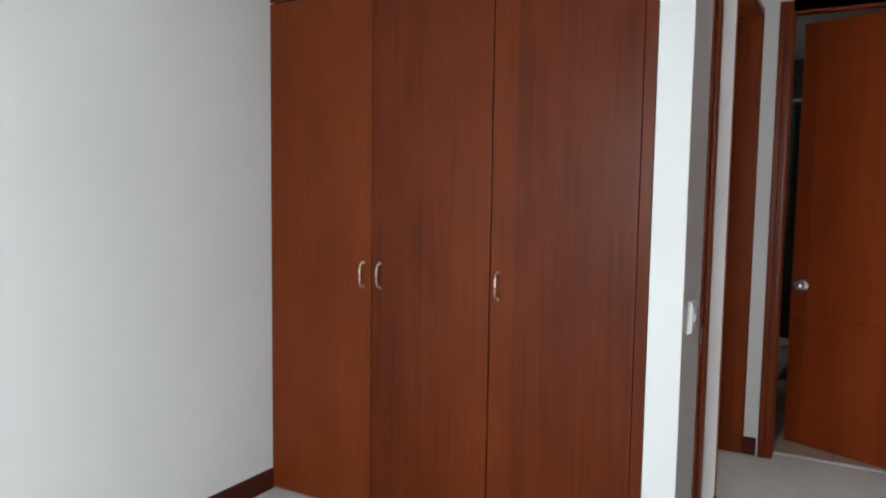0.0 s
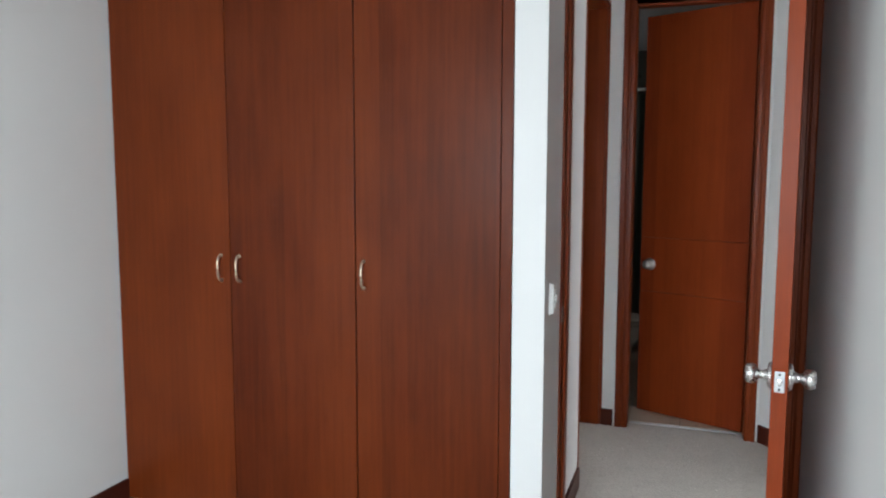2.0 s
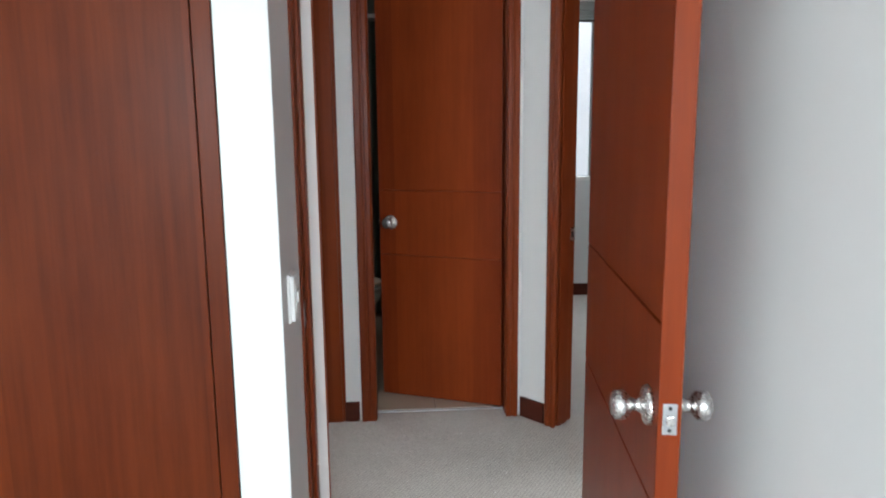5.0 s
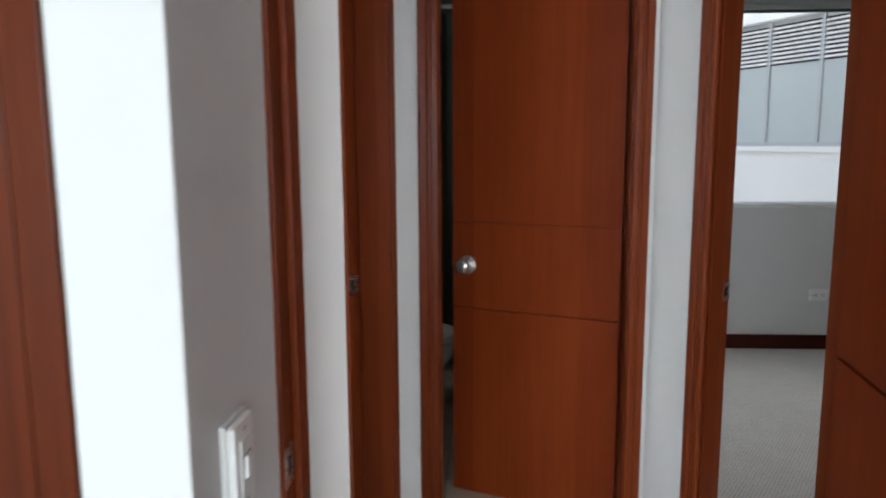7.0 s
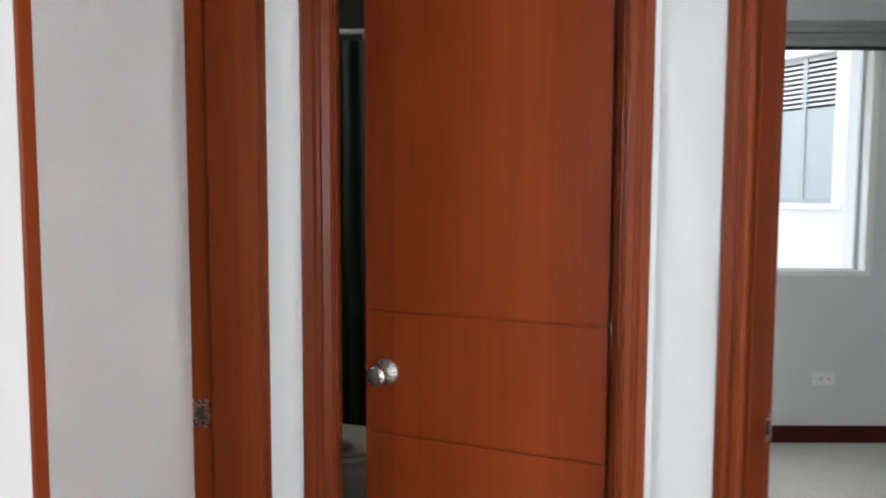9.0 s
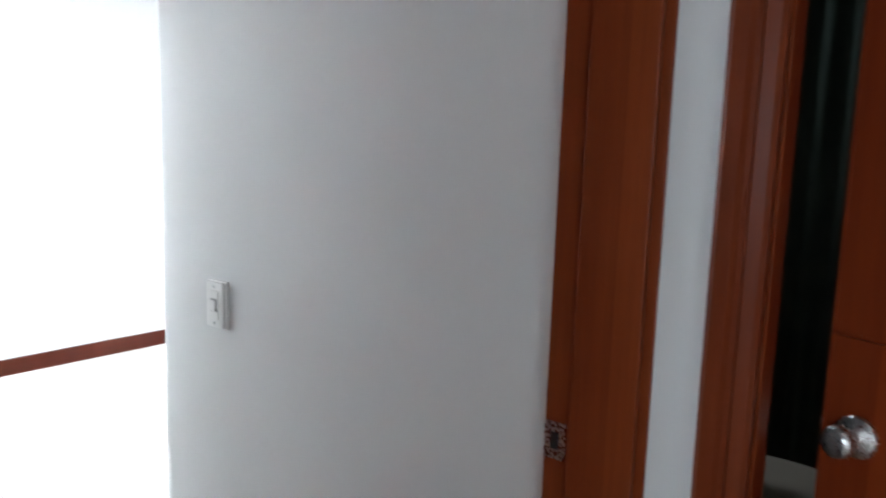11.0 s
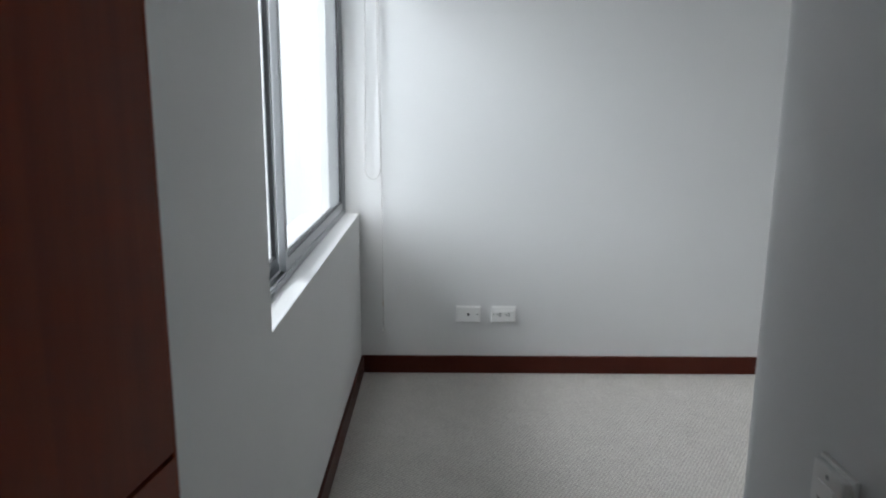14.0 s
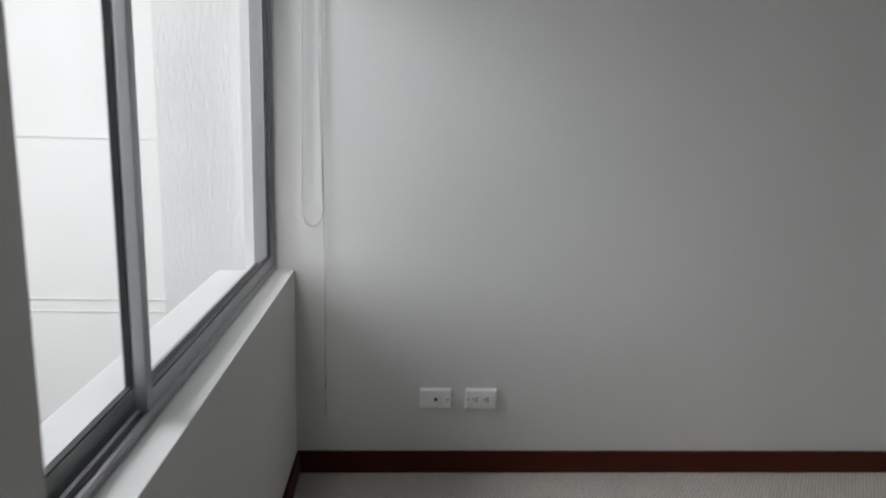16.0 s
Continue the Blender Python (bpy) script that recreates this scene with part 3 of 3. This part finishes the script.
def window_b():
    root = thing("window_2", pose(0, 0, 0), "light aluminium window with a gathered grey blind above", "window", kind="structure")
    x0, x1, z0, z1 = 0.95, 2.70, 0.975, 2.33
    white = PLASTIC
    part("frame", boxed(x1 - 0.045, x1 - 0.002, 2.3970, 2.445, z0, z1, bevel=0.002), white, root)
    part("frame", boxed(x0, x0 + 0.045, 2.3970, 2.445, z0, z1, bevel=0.002), white, root)
    part("frame", boxed(x0 + 0.045, x1 - 0.045, 2.3970, 2.445, z0, z0 + 0.03, bevel=0.002), white, root)
    part("frame", boxed(x0 + 0.045, x1 - 0.045, 2.3970, 2.445, z1 - 0.03, z1), white, root)
    part("track", boxed(x0 + 0.045, x1 - 0.045, 2.4500, 2.4700, z0, z0 + 0.035, bevel=0.002), ALU, root)
    part("sash", boxed(x1 - 0.075, x1 - 0.05, 2.4500, 2.4700, z0 + 0.035, z1 - 0.03), ALU, root)
    part("sash", boxed(1.75, 1.79, 2.4500, 2.4700, z0 + 0.035, z1 - 0.03), ALU, root)
    pane = part("pane", boxed(x0 + 0.045, x1 - 0.05, 2.4580, 2.4620, z0 + 0.035, z1 - 0.03), GLASS, root, "clear window glass")
    pane.visible_shadow = False


window_b()


def blind():
    root = thing("roller_blind", pose(0.85, 2.345, 2.25), "grey cloth blind gathered up above the window", "blind")
    for i, z in enumerate((0.0, 0.035, 0.07, 0.105)):
        part("fold", boxed(0, 1.94 + 0.012 * (i % 2), -0.03 + 0.008 * (i % 2), 0.052, z, z + 0.034, bevel=0.006), BLIND, root)
    part("bottom_bar", boxed(0, 1.97, -0.012, 0.03, -0.014, -0.002, bevel=0.002), SLOT, root)
    part("pull_cord", tube(bmesh.new(), [(1.93, 0.03, 0), (1.932, 0.04, -0.5), (1.93, 0.045, -1.1)], 0.0018, 6), CORD, root)


blind()


def blind_cord():
    x = -4.322
    root = thing("blind_cord", pose(x, -0.92, 0.25), "thin white blind cord with a loop hanging down the wall", "cord")
    loop = []
    for a in np.linspace(0, 1, 60):
        if a < 0.42:
            s = a / 0.42
            loop.append((0.012, -0.022 - 0.012 * s * s, 2.1 - s * 1.2))
        elif a < 0.58:
            s = (a - 0.42) / 0.16 * math.pi
            loop.append((0.012, 0.008 - 0.042 * math.cos(s), 0.9 - 0.066 * math.sin(s)))
        else:
            s = (a - 0.58) / 0.42
            loop.append((0.012, 0.050 - 0.012 * min(1, s * 2), 0.9 + s * 1.2))
    part("loop", tube(bmesh.new(), loop, 0.0026, 6), CORD, root)
    part("pull", tube(bmesh.new(), [(0.010, 0.046, 2.1), (0.010, 0.050, 1.2), (0.008, 0.054, 0.5), (0.008, 0.055, 0.02)], 0.0017, 6), CORD, root)
    part("tassel", lathe(bmesh.new(), [(0.002, 0.03), (0.005, 0.022), (0.008, 0.004), (0.006, 0.0)], pose(0.009, 0.055, -0.01), 12), PLASTIC, root)
    part("joiner", lathe(bmesh.new(), [(0.0015, 0.0), (0.004, 0.01), (0.0015, 0.03)], pose(0.008, 0.0545, 0.14), 10), BRASS, root)


blind_cord()


# ---- bathroom ----
def toilet():
    root = thing("toilet", pose(-0.22, 1.2, 0, 0, 0, 90), "beige porcelain toilet in the dark bathroom", "toilet")

    def oval(bm, levels, seg=28):
        rings = []
        for z, rx, ry, cy in levels:
            rings.append([bm.verts.new((rx * math.cos(2 * math.pi * i / seg), cy + ry * math.sin(2 * math.pi * i / seg), z)) for i in range(seg)])
        for a, b in zip(rings, rings[1:]):
            for i in range(seg):
                bm.faces.new((a[i], a[(i + 1) % seg], b[(i + 1) % seg], b[i])).smooth = True
        bm.faces.new(rings[0][::-1])
        bm.faces.new(rings[-1])
        return bm

    part("bowl", oval(bmesh.new(), [(0, 0.11, 0.2, 0.06), (0.1, 0.1, 0.18, 0.06), (0.22, 0.13, 0.2, 0.03), (0.32, 0.175, 0.24, 0.0), (0.38, 0.185, 0.25, 0.0)]), PORCELAIN, root)
    part("seat", oval(bmesh.new(), [(0.38, 0.19, 0.255, 0), (0.4, 0.192, 0.257, 0), (0.405, 0.18, 0.25, 0)]), PORCELAIN, root)
    part("lid", oval(bmesh.new(), [(0.408, 0.185, 0.25, 0), (0.425, 0.188, 0.252, 0), (0.432, 0.17, 0.235, 0)]), PORCELAIN, root)
    tank = part("tank", boxed(-0.2, 0.2, 0.25, 0.43, 0.38, 0.72, bevel=0.02), PORCELAIN, root)
    part("tank_lid", boxed(-0.21, 0.21, 0.24, 0.435, 0.722, 0.755, bevel=0.01), PORCELAIN, tank)
    part("flush_button", lathe(bmesh.new(), [(0.02, 0.755), (0.02, 0.762), (0.001, 0.763)], pose(0, 0.34, 0), 16), STEEL, tank)


toilet()


def vanity():
    root = thing("vanity", pose(-1.265, 0.55, 0), "dark wooden bathroom vanity with a beige stone top", "vanity")
    part("body", boxed(0.0, 0.90, 0, 0.55, 0, 0.76, bevel=0.004), DARK, root)
    part("top", boxed(0.0, 0.95, -0.02, 0.57, 0.763, 0.80, bevel=0.006), STONE, root, "beige stone top")
    d = part("door", boxed(0.90, 0.915, 0.01, 0.54, 0.08, 0.75, bevel=0.002), DOORWOOD, root)
    part("handle", tube(bmesh.new(), [(0.915 + 0.03 * math.sin(a), 0.06, 0.62 - 0.06 * math.cos(a)) for a in np.linspace(0, math.pi, 13)], 0.005, 8), STEEL, d, "curved metal handle")


vanity()


def curtain():
    root = thing("shower_curtain", pose(-1.26, 1.78, 0), "dark green pleated shower curtain on a white rod", "curtain")
    bm = bmesh.new()
    n = 220
    lo = [bm.verts.new((1.96 * i / n, 0.024 * math.sin(i * 0.62) + 0.008 * math.sin(i * 0.23), 0.06)) for i in range(n + 1)]
    hi = [bm.verts.new((1.96 * i / n, 0.02 * math.sin(i * 0.62) + 0.006 * math.sin(i * 0.23), 2.16)) for i in range(n + 1)]
    for i in range(n):
        bm.faces.new((lo[i], lo[i + 1], hi[i + 1], hi[i])).smooth = True
    bmesh.ops.solidify(bm, geom=bm.faces[:], thickness=0.003)
    part("cloth", bm, CURTAIN, root)
    part("rod", tube(bmesh.new(), [(-0.005, 0, 2.2), (1.96, 0, 2.2)], 0.013, 12), PLASTIC, root, "white curtain rod")
    for i in range(13):
        c = Vector((0.08 + 0.15 * i, 0, 2.188))
        part("ring", tube(bmesh.new(), [c + Vector((0, 0.026 * math.cos(a), 0.028 * math.sin(a))) for a in np.linspace(0, 2 * math.pi, 14)], 0.002, 5), PLASTIC, root)


curtain()

# unseen frame added round the bathroom fill; the wall behind is solid
root = thing("bath_fill_frame", pose(-1.27, 1.05, 2.15), "unseen white frame added round the bathroom fill light", "window", kind="structure")
for a in (-0.22, 0.19):
    part("frame", boxed(0.001, 0.02, a, a + 0.03, -0.22, 0.22, bevel=0.002), PLASTIC, root)
    part("frame", boxed(0.001, 0.02, -0.19, 0.19, a, a + 0.03, bevel=0.002), PLASTIC, root)

part_floor = structure("bathroom_floor", boxed(-1.27, 0.70, 0.004, 2.2, 0.001, 0.004), GROUT, "grout bed of the bathroom floor", "floor")
structure("threshold", boxed(0.0, 0.665, -0.012, 0.004, 0.0, 0.007, bevel=0.002), ALU, "thin pale metal threshold strip", "threshold")

bm = bmesh.new()
for i in range(26):
    x, y, s = random.uniform(-0.05, 0.7), random.uniform(-1.3, -0.2), random.uniform(0.002, 0.0045)
    box(bm, x, x + s, y, y + s * 0.8, -0.001, s * 0.5)
tagged(new("lint", mesh_of("lint", bm, PLASTIC)), "tiny white crumbs scattered on the hall carpet", "lint", kind="stuff")

# ---- outside ----
structure("ground", boxed(-60, 60, -60, 60, -3.4, -3.2), EARTH, "plain grey ground of the courtyard", "ground")
bm = boxed(-6.3, -6.0, -9, 3, -3.2, 7)
structure("courtyard_wall", bm, STUCCO_FINE, "white stucco wall with horizontal joints")
bm = boxed(-4.62, -4.45, -1.56, -1.19, -3.2, 7)
structure("courtyard_fin", bm, STUCCO, "projecting white wall with rough vertical stucco")
structure("facade_c", boxed(-4.45, -2.24, -1.19, -0.989, TOP + 0.2, 7), STUCCO, "white stucco facade above the window")
for z in (1.33, 0.30, 0.22):
    part("joint", boxed(-6.0, -5.994, -9, 3, z - 0.003, z + 0.003), STUCCO, bpy.data.objects["courtyard_wall"])


def neighbour():
    """A white building at an angle, with a sliding window that has louvres."""
    a, b = Vector((3.0, 4.56, 0)), Vector((3.29, 3.96, 0))
    u = (b - a).normalized()
    n = Vector((-u.y, u.x, 0))
    m = Matrix(((u.x, n.x, 0, a.x), (u.y, n.y, 0, a.y), (0, 0, 1, 0), (0, 0, 0, 1)))
    root = thing("neighbour_building", m, "white building across the shaft with a louvred window", "building", kind="structure")
    x0, x1, z0, z1 = -0.9, 0.66, 1.37, 2.56
    bm = boxed(-3.2, x0, 0, 0.2, -3.2, 7)
    box(bm, x1, 1.28, 0, 0.2, -3.2, 7)
    box(bm, x0, x1, 0, 0.2, -3.2, z0)
    box(bm, x0, x1, 0, 0.2, z1, 7)
    part("wall", bm, STUCCO_FINE, root)
    part("sill", boxed(x0 - 0.03, x1 + 0.12, -0.05, 0.0, z0 - 0.05, z0 - 0.004, bevel=0.004), STUCCO_FINE, root)
    w = part("window", boxed(x0, x1, 0.1, 0.12, z0, z0 + 0.04), ALU, root)
    for q in (x0, -0.30, 0.30, x1 - 0.035):
        part("stile", boxed(q, q + 0.035, 0.085, 0.125, z0 + 0.04, z1), ALU, w)
    part("rail", boxed(x0, x1, 0.1, 0.12, z1 - 0.04, z1), ALU, w)
    for p0, p1 in ((x0 + 0.035, -0.30), (-0.265, 0.30), (0.335, x1 - 0.035)):
        part("pane", boxed(p0, p1, 0.10, 0.106, z0 + 0.04, z1 - 0.42), FROST, w, "pale frosted glass")
        for i in range(9):
            bm = boxed(p0, p1, -0.016, 0.016, -0.003, 0.003)
            bmesh.ops.transform(bm, matrix=pose(0, 0.10, z1 - 0.39 + i * 0.04, 40, 0, 0), verts=bm.verts)
            part("louvre", bm, PLASTIC, w)
    part("back", boxed(x0, x1, 0.17, 0.19, z0, z1), SLOT, w)


neighbour()

# ---- bathroom floor tiles, laid last ----
tile_mesh = mesh_of("tile", boxed(-0.149, 0.149, -0.149, 0.149, 0, 0.006, bevel=0.0015), FLOORTILE)
for i in range(6):
    for j in range(7):
        t = new("tile", tile_mesh)
        t.parent = part_floor
        t.location = (-1.10 + 0.302 * i + 0.05, 0.156 + 0.302 * j, 0.003)
